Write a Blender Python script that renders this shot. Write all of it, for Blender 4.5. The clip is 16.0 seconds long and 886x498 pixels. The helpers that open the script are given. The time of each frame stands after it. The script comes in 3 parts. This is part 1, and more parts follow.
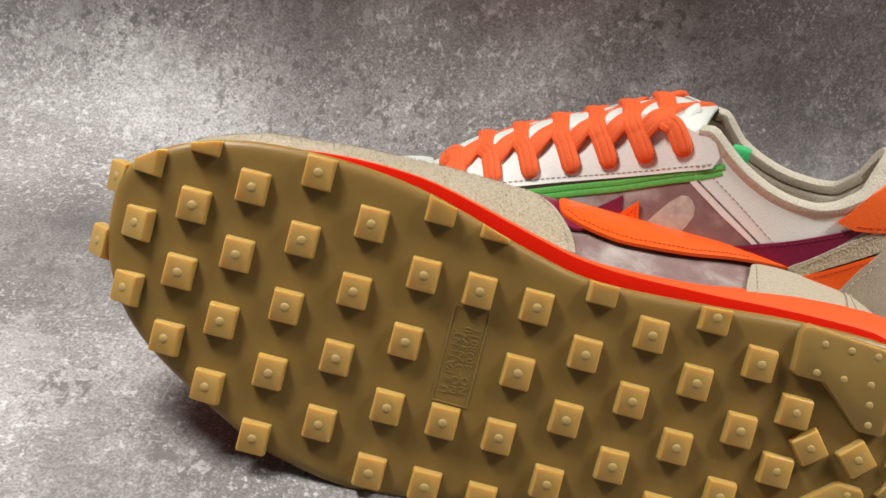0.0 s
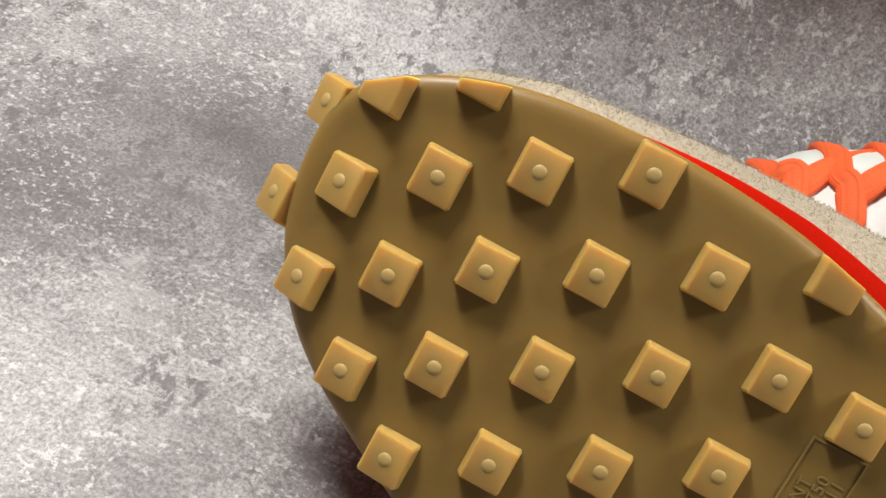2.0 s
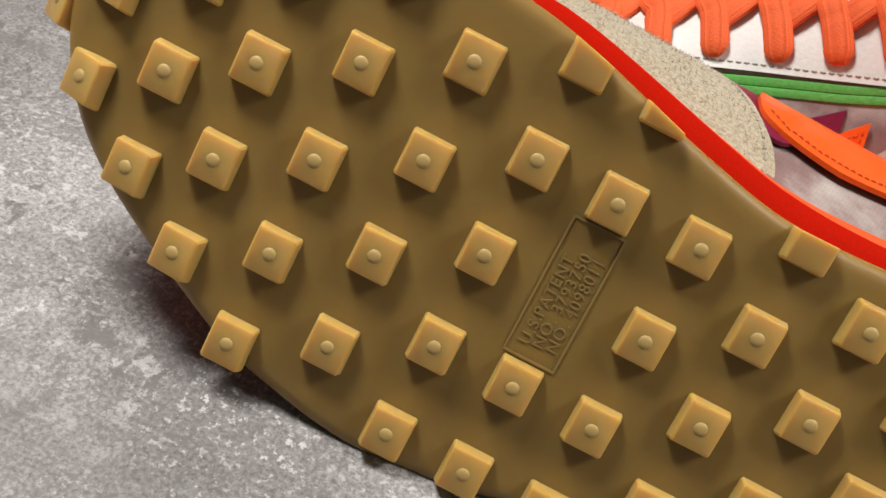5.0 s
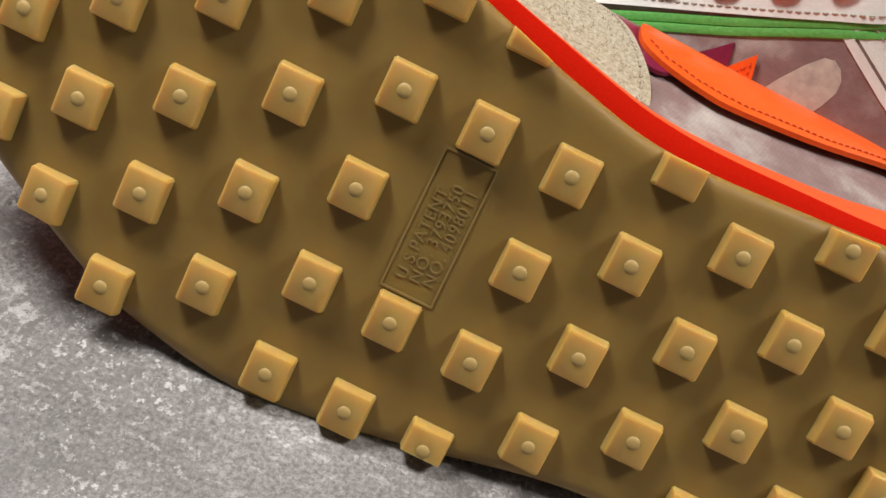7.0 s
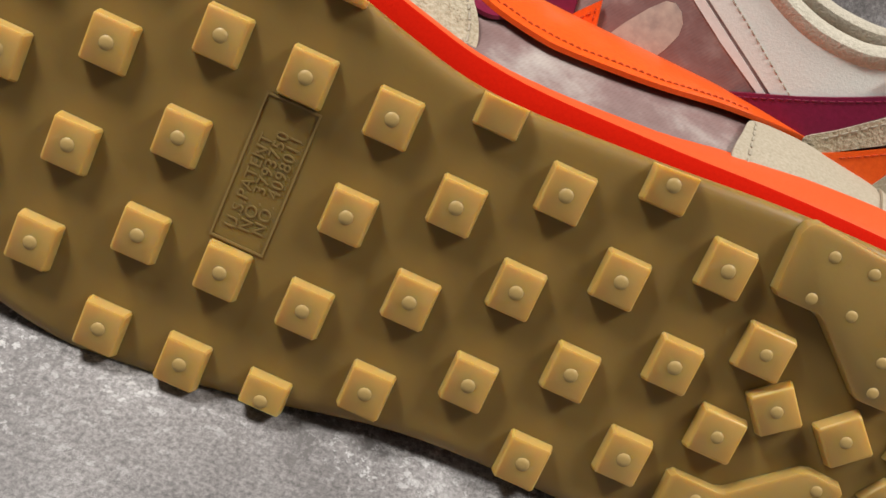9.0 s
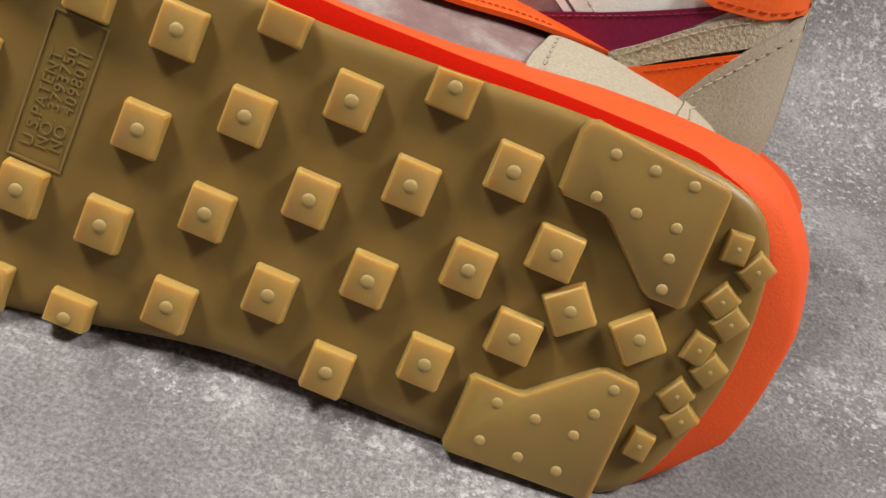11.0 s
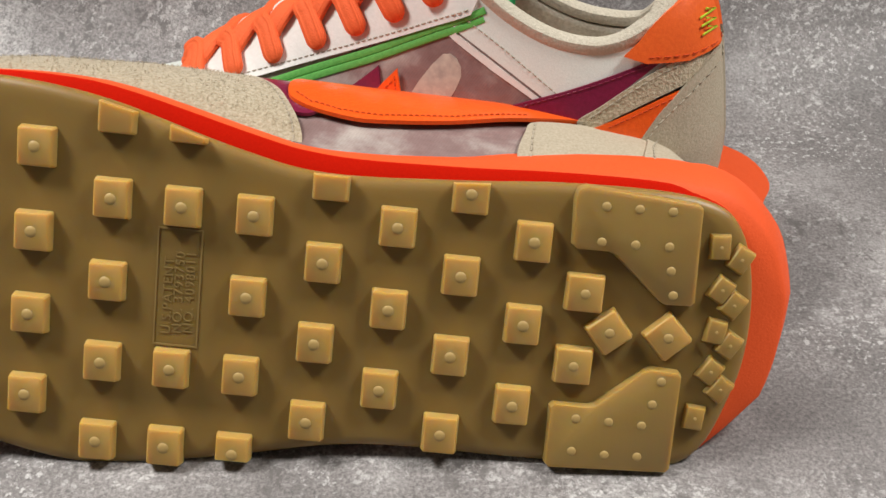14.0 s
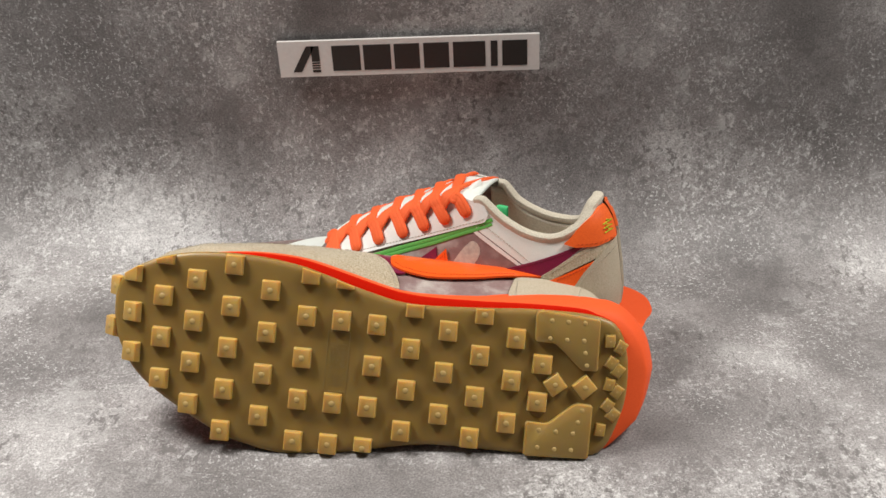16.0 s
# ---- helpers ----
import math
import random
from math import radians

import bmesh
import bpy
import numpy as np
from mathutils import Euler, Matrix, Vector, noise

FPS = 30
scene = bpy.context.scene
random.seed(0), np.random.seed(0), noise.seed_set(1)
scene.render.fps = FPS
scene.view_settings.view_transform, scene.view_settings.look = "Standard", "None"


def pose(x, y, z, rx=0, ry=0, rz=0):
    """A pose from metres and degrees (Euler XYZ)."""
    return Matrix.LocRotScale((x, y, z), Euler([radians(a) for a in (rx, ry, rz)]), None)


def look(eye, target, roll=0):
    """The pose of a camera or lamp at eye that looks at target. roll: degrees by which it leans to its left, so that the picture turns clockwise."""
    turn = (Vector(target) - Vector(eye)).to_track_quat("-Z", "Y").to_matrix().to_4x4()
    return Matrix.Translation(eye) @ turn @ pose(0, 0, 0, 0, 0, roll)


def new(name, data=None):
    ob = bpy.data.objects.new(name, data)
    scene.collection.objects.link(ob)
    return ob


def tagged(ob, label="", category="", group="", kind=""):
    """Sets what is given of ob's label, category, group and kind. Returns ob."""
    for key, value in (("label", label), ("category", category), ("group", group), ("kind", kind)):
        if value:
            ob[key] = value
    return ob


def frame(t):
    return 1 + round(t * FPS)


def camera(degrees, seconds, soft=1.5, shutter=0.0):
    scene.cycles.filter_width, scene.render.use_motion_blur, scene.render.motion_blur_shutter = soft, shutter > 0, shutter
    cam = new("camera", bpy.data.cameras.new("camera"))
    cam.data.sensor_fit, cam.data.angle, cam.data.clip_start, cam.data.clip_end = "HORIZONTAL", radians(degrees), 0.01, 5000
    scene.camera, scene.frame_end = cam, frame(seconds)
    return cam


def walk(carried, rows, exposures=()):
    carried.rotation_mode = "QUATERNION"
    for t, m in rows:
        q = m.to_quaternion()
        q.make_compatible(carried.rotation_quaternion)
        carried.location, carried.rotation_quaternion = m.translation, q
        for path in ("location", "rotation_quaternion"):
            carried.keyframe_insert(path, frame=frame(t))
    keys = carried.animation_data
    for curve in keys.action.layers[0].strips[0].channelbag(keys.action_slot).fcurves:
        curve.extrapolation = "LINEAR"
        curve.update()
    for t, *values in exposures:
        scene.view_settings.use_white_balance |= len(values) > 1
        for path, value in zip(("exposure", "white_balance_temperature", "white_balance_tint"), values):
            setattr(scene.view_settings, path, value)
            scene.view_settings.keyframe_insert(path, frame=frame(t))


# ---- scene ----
cam = camera(47.0, 16.0, soft=1.5)
PATH = [
    (0, (-0.1414, -0.2437, 0.2689), (-0.1442, 0.0879, 0.0452), 8.68),
    (0.5, (-0.1926, -0.1802, 0.2360), (-0.2079, 0.1402, -0.0029), 15.13),
    (1, (-0.2032, -0.1408, 0.2093), (-0.2341, 0.1756, -0.0334), 17.13),
    (1.5, (-0.2114, -0.1322, 0.2024), (-0.2412, 0.1820, -0.0434), 18.89),
    (2, (-0.2106, -0.1308, 0.1985), (-0.2350, 0.1817, -0.0501), 20.26),
    (2.5, (-0.2050, -0.1338, 0.1992), (-0.2274, 0.1781, -0.0502), 20.68),
    (3, (-0.1993, -0.1378, 0.2000), (-0.2211, 0.1737, -0.0499), 20.70),
    (3.5, (-0.1905, -0.1419, 0.1978), (-0.2108, 0.1678, -0.0546), 20.51),
    (4, (-0.1777, -0.1451, 0.1931), (-0.1968, 0.1643, -0.0596), 20.32),
    (4.5, (-0.1661, -0.1465, 0.1910), (-0.1828, 0.1611, -0.0642), 20.38),
    (5, (-0.1535, -0.1450, 0.1903), (-0.1664, 0.1586, -0.0698), 20.33),
    (7.5, (-0.1220, -0.1434, 0.1869), (-0.1242, 0.1574, -0.0768), 20.00),
    (8, (-0.1142, -0.1427, 0.1874), (-0.1149, 0.1572, -0.0774), 19.75),
    (8.5, (-0.1026, -0.1415, 0.1881), (-0.1008, 0.1590, -0.0759), 19.59),
    (9, (-0.0918, -0.1421, 0.1874), (-0.0881, 0.1596, -0.0752), 19.46),
    (11.5, (-0.0336, -0.1525, 0.1823), (-0.0200, 0.1549, -0.0733), 17.66),
    (12, (-0.0239, -0.1540, 0.1842), (-0.0049, 0.1528, -0.0718), 15.07),
    (12.5, (-0.0205, -0.1578, 0.1876), (-0.0015, 0.1444, -0.0737), 9.61),
    (13, (-0.0255, -0.1582, 0.1937), (-0.0110, 0.1372, -0.0757), 4.21),
    (13.5, (-0.0345, -0.1673, 0.2112), (-0.0326, 0.1317, -0.0546), 0.32),
    (14, (-0.0531, -0.1906, 0.2341), (-0.0571, 0.1203, -0.0175), -0.30),
    (14.5, (-0.0516, -0.2722, 0.2866), (-0.0653, 0.0526, 0.0535), -1.29),
    (15, (-0.0590, -0.3857, 0.3528), (-0.0670, -0.0508, 0.1343), -0.68),
    (15.5, (-0.0639, -0.4230, 0.3851), (-0.0686, -0.0857, 0.1701), -0.13),
    (16, (-0.0532, -0.4283, 0.3987), (-0.0661, -0.0879, 0.1891), -1.04),
]
walk(cam, [(t, look(eye, target, roll)) for t, eye, target, roll in PATH])

# ---- world and lamps ----
FLOOR = -0.005
world = bpy.data.worlds.new("world")
scene.world = world
world.use_nodes = True
world.node_tree.nodes["Background"].inputs[0].default_value = (1.0, 0.96, 0.92, 1)
world.node_tree.nodes["Background"].inputs[1].default_value = 0.085


def lamp(name, eye, target, power, size, spread, colour):
    data = bpy.data.lights.new(name, "AREA")
    data.shape, data.size, data.energy, data.color = "DISK", size, power, colour
    data.spread = radians(spread)
    ob = new(name, data)
    ob.matrix_world = look(eye, target)
    return ob


lamp("ceiling_lamp_a", (-0.56, 0.12, 0.76), (-0.48, -0.14, 0), 4.8, 0.26, 120, (1.0, 0.97, 0.93))
lamp("ceiling_lamp_b", (0.50, 0.09, 0.78), (0.42, -0.18, 0), 5.4, 0.32, 120, (1.0, 0.965, 0.92))


# ---- materials ----
def material(name, colour, rough=0.6, **more):
    m = bpy.data.materials.new(name)
    m.use_nodes = True
    b = m.node_tree.nodes["Principled BSDF"]
    b.inputs["Base Color"].default_value = (*colour, 1)
    b.inputs["Roughness"].default_value = rough
    for key, value in more.items():
        b.inputs[key.replace("_", " ")].default_value = value
    return m, m.node_tree.nodes, m.node_tree.links, b


def noise_node(nodes, links, scale, detail=4.0, rough=0.55, stretch=None):
    tex, co = nodes.new("ShaderNodeTexNoise"), nodes.new("ShaderNodeTexCoord")
    tex.inputs["Scale"].default_value, tex.inputs["Detail"].default_value = scale, detail
    tex.inputs["Roughness"].default_value = rough
    out = co.outputs["Object"]
    if stretch:
        mp = nodes.new("ShaderNodeMapping")
        mp.inputs["Scale"].default_value = stretch
        links.new(out, mp.inputs["Vector"])
        out = mp.outputs["Vector"]
    links.new(out, tex.inputs["Vector"])
    return tex


def ramp(nodes, links, source, stops):
    r = nodes.new("ShaderNodeValToRGB")
    while len(r.color_ramp.elements) < len(stops):
        r.color_ramp.elements.new(0.5)
    for e, (p, c) in zip(r.color_ramp.elements, stops):
        e.position = p
        e.color = (*c, 1) if isinstance(c, tuple) else (c, c, c, 1)
    links.new(source, r.inputs["Fac"])
    return r


def mix(nodes, links, fac, a, b, mode="MIX"):
    x = nodes.new("ShaderNodeMix")
    x.data_type, x.blend_type = "RGBA", mode
    for socket, value in ((x.inputs[0], fac), (x.inputs[6], a), (x.inputs[7], b)):
        if isinstance(value, (int, float)):
            socket.default_value = value
        elif isinstance(value, tuple):
            socket.default_value = (*value, 1)
        else:
            links.new(value, socket)
    return x.outputs[2]


def bump(nodes, links, b, source, distance, strength=1.0):
    n = nodes.new("ShaderNodeBump")
    n.inputs["Distance"].default_value, n.inputs["Strength"].default_value = distance, strength
    links.new(source, n.inputs["Height"])
    links.new(n.outputs[0], b.inputs["Normal"])
    return n


def fabric(name, colour, dark, scale, depth, rough=0.85, wear=0.35, **more):
    """Two scales of noise in colour, a fine one in relief."""
    m, nodes, links, b = material(name, colour, rough, **more)
    fine, broad = noise_node(nodes, links, scale, 3), noise_node(nodes, links, scale / 25, 3)
    f = ramp(nodes, links, fine.outputs[0], [(0.3, 0.0), (0.7, 1.0)])
    w = ramp(nodes, links, broad.outputs[0], [(0.35, 0.0), (0.7, wear)])
    links.new(mix(nodes, links, w.outputs[0], mix(nodes, links, f.outputs[0], dark, colour), dark), b.inputs["Base Color"])
    bump(nodes, links, b, fine.outputs[0], depth)
    return m


def concrete_material():
    m, nodes, links, b = material("printed_concrete", (0.3, 0.28, 0.27), 0.55)
    cloud = noise_node(nodes, links, 8, 7, 0.62)
    base = ramp(nodes, links, cloud.outputs[0], [(0.33, (0.12, 0.110, 0.107)), (0.52, (0.245, 0.229, 0.224)), (0.68, (0.45, 0.436, 0.428))])
    grain = noise_node(nodes, links, 800, 5, 0.75)
    g = ramp(nodes, links, grain.outputs[0], [(0.37, 0.45), (0.5, 1.0), (0.63, 1.6)])
    colour = mix(nodes, links, 0.8, base.outputs[0], g.outputs[0], "MULTIPLY")

    def flecks(scale, cut, zone_scale, zone, tint, stretch):
        """Crisp-edged flecks that come in clusters."""
        nonlocal colour
        small, large = noise_node(nodes, links, scale, 9, 0.72, stretch), noise_node(nodes, links, zone_scale, 3, 0.55, stretch)
        p = nodes.new("ShaderNodeMath")
        p.operation = "MULTIPLY"
        links.new(ramp(nodes, links, small.outputs[0], [(cut, 0.0), (cut + 0.03, 1.0)]).outputs[0], p.inputs[0])
        links.new(ramp(nodes, links, large.outputs[0], zone).outputs[0], p.inputs[1])
        colour = mix(nodes, links, p.outputs[0], colour, tint)

    flecks(34, 0.55, 7, [(0.44, 0.0), (0.66, 0.45)], (0.48, 0.47, 0.46), (1.0, 0.9, 1.0))
    flecks(95, 0.57, 11, [(0.47, 0.0), (0.62, 0.5)], (0.54, 0.53, 0.52), (1.0, 1.0, 0.7))
    flecks(230, 0.565, 8, [(0.42, 0.0), (0.58, 0.75)], (0.64, 0.63, 0.62), (1.0, 1.1, 0.8))
    flecks(420, 0.56, 13, [(0.44, 0.0), (0.58, 0.7)], (0.66, 0.65, 0.64), None)
    flecks(330, 0.56, 12, [(0.43, 0.0), (0.58, 0.75)], (0.13, 0.122, 0.118), (0.9, 1.1, 1.0))
    flecks(140, 0.55, 9, [(0.43, 0.0), (0.57, 0.85)], (0.12, 0.11, 0.106), (1.25, 0.8, 1.1))
    flecks(55, 0.55, 6, [(0.44, 0.0), (0.60, 0.6)], (0.14, 0.13, 0.125), (0.8, 1.2, 0.8))
    links.new(colour, b.inputs["Base Color"])
    bump(nodes, links, b, grain.outputs[0], 0.0002, 0.4)
    return m


def gum_material(name, low, high):
    m, nodes, links, b = material(name, high, 0.42, Subsurface_Weight=1.0, Subsurface_Scale=0.0055)
    b.inputs["Subsurface Radius"].default_value = (1.0, 0.6, 0.2)
    broad, fine = noise_node(nodes, links, 30, 3), noise_node(nodes, links, 900, 2)
    r = ramp(nodes, links, broad.outputs[0], [(0.3, low), (0.7, high)])
    links.new(r.outputs[0], b.inputs["Base Color"])
    bump(nodes, links, b, fine.outputs[0], 0.00006, 0.4)
    return m


def ripstop_material():
    """Sheer woven nylon over a pale lining: a fine diamond grid."""
    m, nodes, links, b = material("sheer_nylon", (0.55, 0.47, 0.46), 0.24)
    co = nodes.new("ShaderNodeTexCoord")
    waves = []
    for turn in (0.6, -0.6):
        mp, wv = nodes.new("ShaderNodeMapping"), nodes.new("ShaderNodeTexWave")
        mp.inputs["Rotation"].default_value = (turn, 0.3, turn)
        wv.inputs["Scale"].default_value = 420
        links.new(co.outputs["Object"], mp.inputs["Vector"])
        links.new(mp.outputs["Vector"], wv.inputs["Vector"])
        waves.append(wv)
    grid = mix(nodes, links, 1.0, waves[0].outputs[0], waves[1].outputs[0], "LIGHTEN")
    broad = noise_node(nodes, links, 34, 5, 0.62)
    soft = ramp(nodes, links, broad.outputs[0], [(0.3, (0.19, 0.115, 0.105)), (0.5, (0.27, 0.185, 0.175)), (0.68, (0.50, 0.45, 0.41))])
    links.new(mix(nodes, links, 0.05, soft.outputs[0], grid, "OVERLAY"), b.inputs["Base Color"])
    bump(nodes, links, b, broad.outputs[0], 0.002, 0.6)
    return m


CONCRETE = concrete_material()
# same rubber as the sole, with the lugs' light in its colour
NUB = fabric("lit_nub_rubber", (0.50, 0.335, 0.115), (0.47, 0.31, 0.105), 900, 0.00005, 0.5, 0.2)
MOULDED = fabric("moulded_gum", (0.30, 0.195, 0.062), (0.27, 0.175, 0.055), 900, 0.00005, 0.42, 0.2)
# one gum rubber in three tones: light glowing through lugs put into colour
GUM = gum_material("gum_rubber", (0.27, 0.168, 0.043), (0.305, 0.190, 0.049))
HALF_LIT_GUM = gum_material("half_lit_gum_rubber", (0.36, 0.232, 0.066), (0.40, 0.258, 0.074))
LIT_GUM = gum_material("lit_gum_rubber", (0.48, 0.303, 0.086), (0.53, 0.335, 0.096))
FOAM = fabric("orange_foam", (0.88, 0.115, 0.028), (0.83, 0.10, 0.023), 1400, 0.00012, 0.6, 0.3, Specular_IOR_Level=0.2)
RED = fabric("red_foam", (0.56, 0.010, 0.001), (0.50, 0.008, 0.001), 1400, 0.00010, 0.8, 0.3, Specular_IOR_Level=0.05)
SUEDE = fabric("cream_suede", (0.60, 0.52, 0.38), (0.36, 0.29, 0.18), 1000, 0.0007, 0.95, 0.3, Sheen_Weight=0.4)
COUNTER = fabric("pale_nubuck", (0.52, 0.455, 0.345), (0.40, 0.34, 0.245), 1200, 0.0002, 0.9, 0.4)
LEATHER = fabric("white_leather", (0.86, 0.855, 0.81), (0.80, 0.79, 0.74), 700, 0.0001, 0.45, 0.3)
SATIN = fabric("white_satin_nylon", (0.86, 0.90, 0.84), (0.78, 0.82, 0.76), 1600, 0.0001, 0.33, 0.5)
SHEER = ripstop_material()
VEILED = fabric("veiled_cream", (0.60, 0.57, 0.48), (0.40, 0.36, 0.32), 300, 0.0001, 0.3, 0.5)
ORANGE = fabric("orange_patent_leather", (0.95, 0.13, 0.012), (0.86, 0.10, 0.010), 900, 0.0001, 0.3, 0.2)
TAB = fabric("orange_leather", (0.93, 0.15, 0.02), (0.86, 0.12, 0.016), 900, 0.0001, 0.42, 0.2)
PLUM = fabric("burgundy_leather", (0.22, 0.012, 0.055), (0.17, 0.010, 0.04), 900, 0.0001, 0.35, 0.2)
LACE = fabric("orange_lace", (0.93, 0.14, 0.028), (0.84, 0.115, 0.022), 1600, 0.00018, 0.75, 0.2)
GREEN = fabric("green_piping", (0.14, 0.50, 0.09), (0.10, 0.40, 0.07), 900, 0.0002, 0.6, 0.2)
LOOP = fabric("green_webbing", (0.06, 0.55, 0.19), (0.04, 0.45, 0.15), 900, 0.0002, 0.6, 0.2)
LINING = fabric("cream_mesh_lining", (0.76, 0.70, 0.59), (0.60, 0.54, 0.43), 900, 0.0005, 0.9, 0.2)
BINDING = fabric("cream_binding", (0.66, 0.60, 0.49), (0.50, 0.45, 0.35), 1100, 0.0005, 0.9, 0.2)
THREAD = fabric("thread", (0.48, 0.43, 0.33), (0.4, 0.35, 0.27), 2000, 0.0001)
ORANGE_THREAD = fabric("orange_thread", (0.62, 0.07, 0.006), (0.5, 0.05, 0.005), 2000, 0.0001)
LIME = fabric("lime_thread", (0.55, 0.72, 0.04), (0.45, 0.6, 0.03), 2000, 0.0001)
PAPER = fabric("white_paper", (0.78, 0.75, 0.72), (0.72, 0.69, 0.66), 300, 0.00005, 0.5, 0.3)
INK = fabric("black_ink", (0.015, 0.013, 0.012), (0.02, 0.017, 0.015), 600, 0.00002, 0.45)


# ---- building helpers ----
MM = 0.001


def part(name, bm, mat, parent=None, label="", smooth=True):
    """Links a bmesh as one mesh object, as a part of parent."""
    me = bpy.data.meshes.new(name)
    bmesh.ops.recalc_face_normals(bm, faces=bm.faces)
    bm.to_mesh(me)
    bm.free()
    me.materials.append(mat)
    for p in me.polygons:
        p.use_smooth = smooth
    if smooth:
        me.set_sharp_from_angle(angle=radians(38))
    ob = new(name, me)
    ob.parent = parent
    return tagged(ob, label)


def curve_points(controls, steps, closed=False):
    """A smooth curve through a few control points."""
    pts, out, n = [Vector(p) for p in controls], [], len(controls)
    for i in range(n if closed else n - 1):
        p = [pts[(i + k) % n] if closed else pts[min(max(i + k, 0), n - 1)] for k in (-1, 0, 1, 2)]
        for j in range(steps):
            t = j / steps
            out.append(0.5 * (2 * p[1] + (p[2] - p[0]) * t + (2 * p[0] - 5 * p[1] + 4 * p[2] - p[3]) * t * t + (3 * p[1] - p[0] - 3 * p[2] + p[3]) * t ** 3))
    return out if closed else out + [pts[-1]]


def rings(loops, close=True, cap_first=False, cap_last=False, bm=None):
    """Skin between loops of points."""
    bm = bm or bmesh.new()
    rows = [[bm.verts.new(p) for p in loop] for loop in loops]
    n = len(rows[0])
    for a, b in zip(rows, rows[1:]):
        for i in range(n if close else n - 1):
            j = (i + 1) % n
            bm.faces.new((a[i], a[j], b[j], b[i]))
    if cap_first:
        bm.faces.new(rows[0])
    if cap_last:
        bm.faces.new(rows[-1])
    return bm


def sweep(path, width, height, sides=10, up=None, bm=None, taper=False, ribs=0):
    """A band of oval section along a path; up(i) gives its upper side, ribs its lengthwise ridges."""
    loops, along = [], [0.0]
    for p, q in zip(path, path[1:]):
        along.append(along[-1] + (q - p).length)
    for i, p in enumerate(path):
        d = (path[min(i + 1, len(path) - 1)] - path[max(i - 1, 0)]).normalized()
        n = up(i) if up else Vector((0, 0, 1))
        side = d.cross(n).normalized()
        n = side.cross(d).normalized()
        k = 1.0 if not taper else math.sqrt(max(0.03, 1 - max(0.0, 1 - min(along[i], along[-1] - along[i]) / (width * 0.5)) ** 2))
        loop = []
        for q in range(sides):
            g = 2 * math.pi * q / sides
            c, s = math.cos(g), math.sin(g)
            loop.append(p + side * (width / 2 * k * math.copysign(abs(c) ** 0.7, c)) + n * (height / 2 * k ** 0.7 * math.copysign(abs(s) ** 0.8, s) * (1 + 0.10 * math.cos(math.pi * ribs * c) if ribs else 1)))
        loops.append(loop)
    return rings(loops, True, True, True, bm)


def inside_cut(poly, step):
    """A flat polygon in two coordinates, cut by a grid so that it can be bent."""
    bm = bmesh.new()
    bm.faces.new([bm.verts.new((x, y, 0)) for x, y in poly])
    for axis in (0, 1):
        low, high = min(p[axis] for p in poly), max(p[axis] for p in poly)
        for k in range(1, int((high - low) / step) + 1):
            co, no = [0, 0, 0], [0, 0, 0]
            co[axis], no[axis] = low + k * step, 1
            bmesh.ops.bisect_plane(bm, geom=bm.verts[:] + bm.edges[:] + bm.faces[:], plane_co=co, plane_no=no)
    return bm


def panel_mesh(poly, surface, off, thick, step=4.0):
    """A sheet of material cut to poly and laid on surface(x, y, off)."""
    bm = inside_cut(poly, step)
    top = bm.faces[:]
    flat = {v: (v.co.x, v.co.y) for v in bm.verts}
    got = bmesh.ops.extrude_face_region(bm, geom=top)
    lifted = [g for g in got["geom"] if isinstance(g, bmesh.types.BMVert)]
    place = {v: (v.co.x, v.co.y, off + thick) for v in lifted}
    for v, (x, y) in flat.items():
        place[v] = (x, y, off)
    for v in bm.verts:
        v.co = surface(*place[v])
    return bm


def smooth_poly(controls, steps=5):
    return [(p.x, p.y) for p in curve_points([(x, y, 0) for x, y in controls], steps, True)]


def stitch_mesh(line, surface, off, pitch=2.4, length=1.5, size=0.55):
    """Short raised stitches along a line on a surface."""
    bm = bmesh.new()
    pts = [Vector((x, y, 0)) for x, y in line]
    carry = 0.0
    for a, b in zip(pts, pts[1:]):
        d, run = (b - a), (b - a).length
        d.normalize()
        s = carry
        while s < run:
            ends = [a + d * s, a + d * (s + length)]
            p, q = [Vector(surface(e.x, e.y, off)) for e in ends]
            m = (p + q) / 2 + (Vector(surface(ends[0].x, ends[0].y, off + 1)) - p) * 0.25
            sweep([p, m, q], size * MM, size * MM, 5, up=lambda i: Vector((0.1, 0.2, 1)), bm=bm)
            s += pitch
        carry = s - run
    return bm


def empty(name, matrix, label, category, group=""):
    ob = new(name)
    ob.empty_display_size = 0.02
    ob.matrix_world = matrix
    return tagged(ob, label, category, group)


# ---- backdrop: one sheet, floor swept up into a wall ----
WALL_Y, BEND = 0.26, 0.09
def backdrop():
    profile = [(-1.5, FLOOR), (-0.6, FLOOR), (-0.2, FLOOR), (0.0, FLOOR), (WALL_Y - BEND, FLOOR)]
    for k in range(1, 13):
        g = math.pi / 2 * k / 12
        profile.append((WALL_Y - BEND + BEND * math.sin(g), FLOOR + BEND - BEND * math.cos(g)))
    profile += [(WALL_Y, 0.3), (WALL_Y, 1.1)]
    bm = rings([[(x, y, z) for y, z in profile] for x in (-1.4, -0.5, 0, 0.5, 1.4)], False)
    ob = part("backdrop", bm, CONCRETE)
    thick = ob.modifiers.new("thickness", "SOLIDIFY")
    thick.thickness, thick.offset = 0.003, -1
    for p in ob.data.polygons:
        if p.normal.z < -0.1 or (abs(p.normal.z) < 0.3 and p.normal.y > 0.1):
            p.flip()
    tagged(ob, "grey printed concrete-look backdrop sheet curving up into a wall", "backdrop", kind="structure")


backdrop()

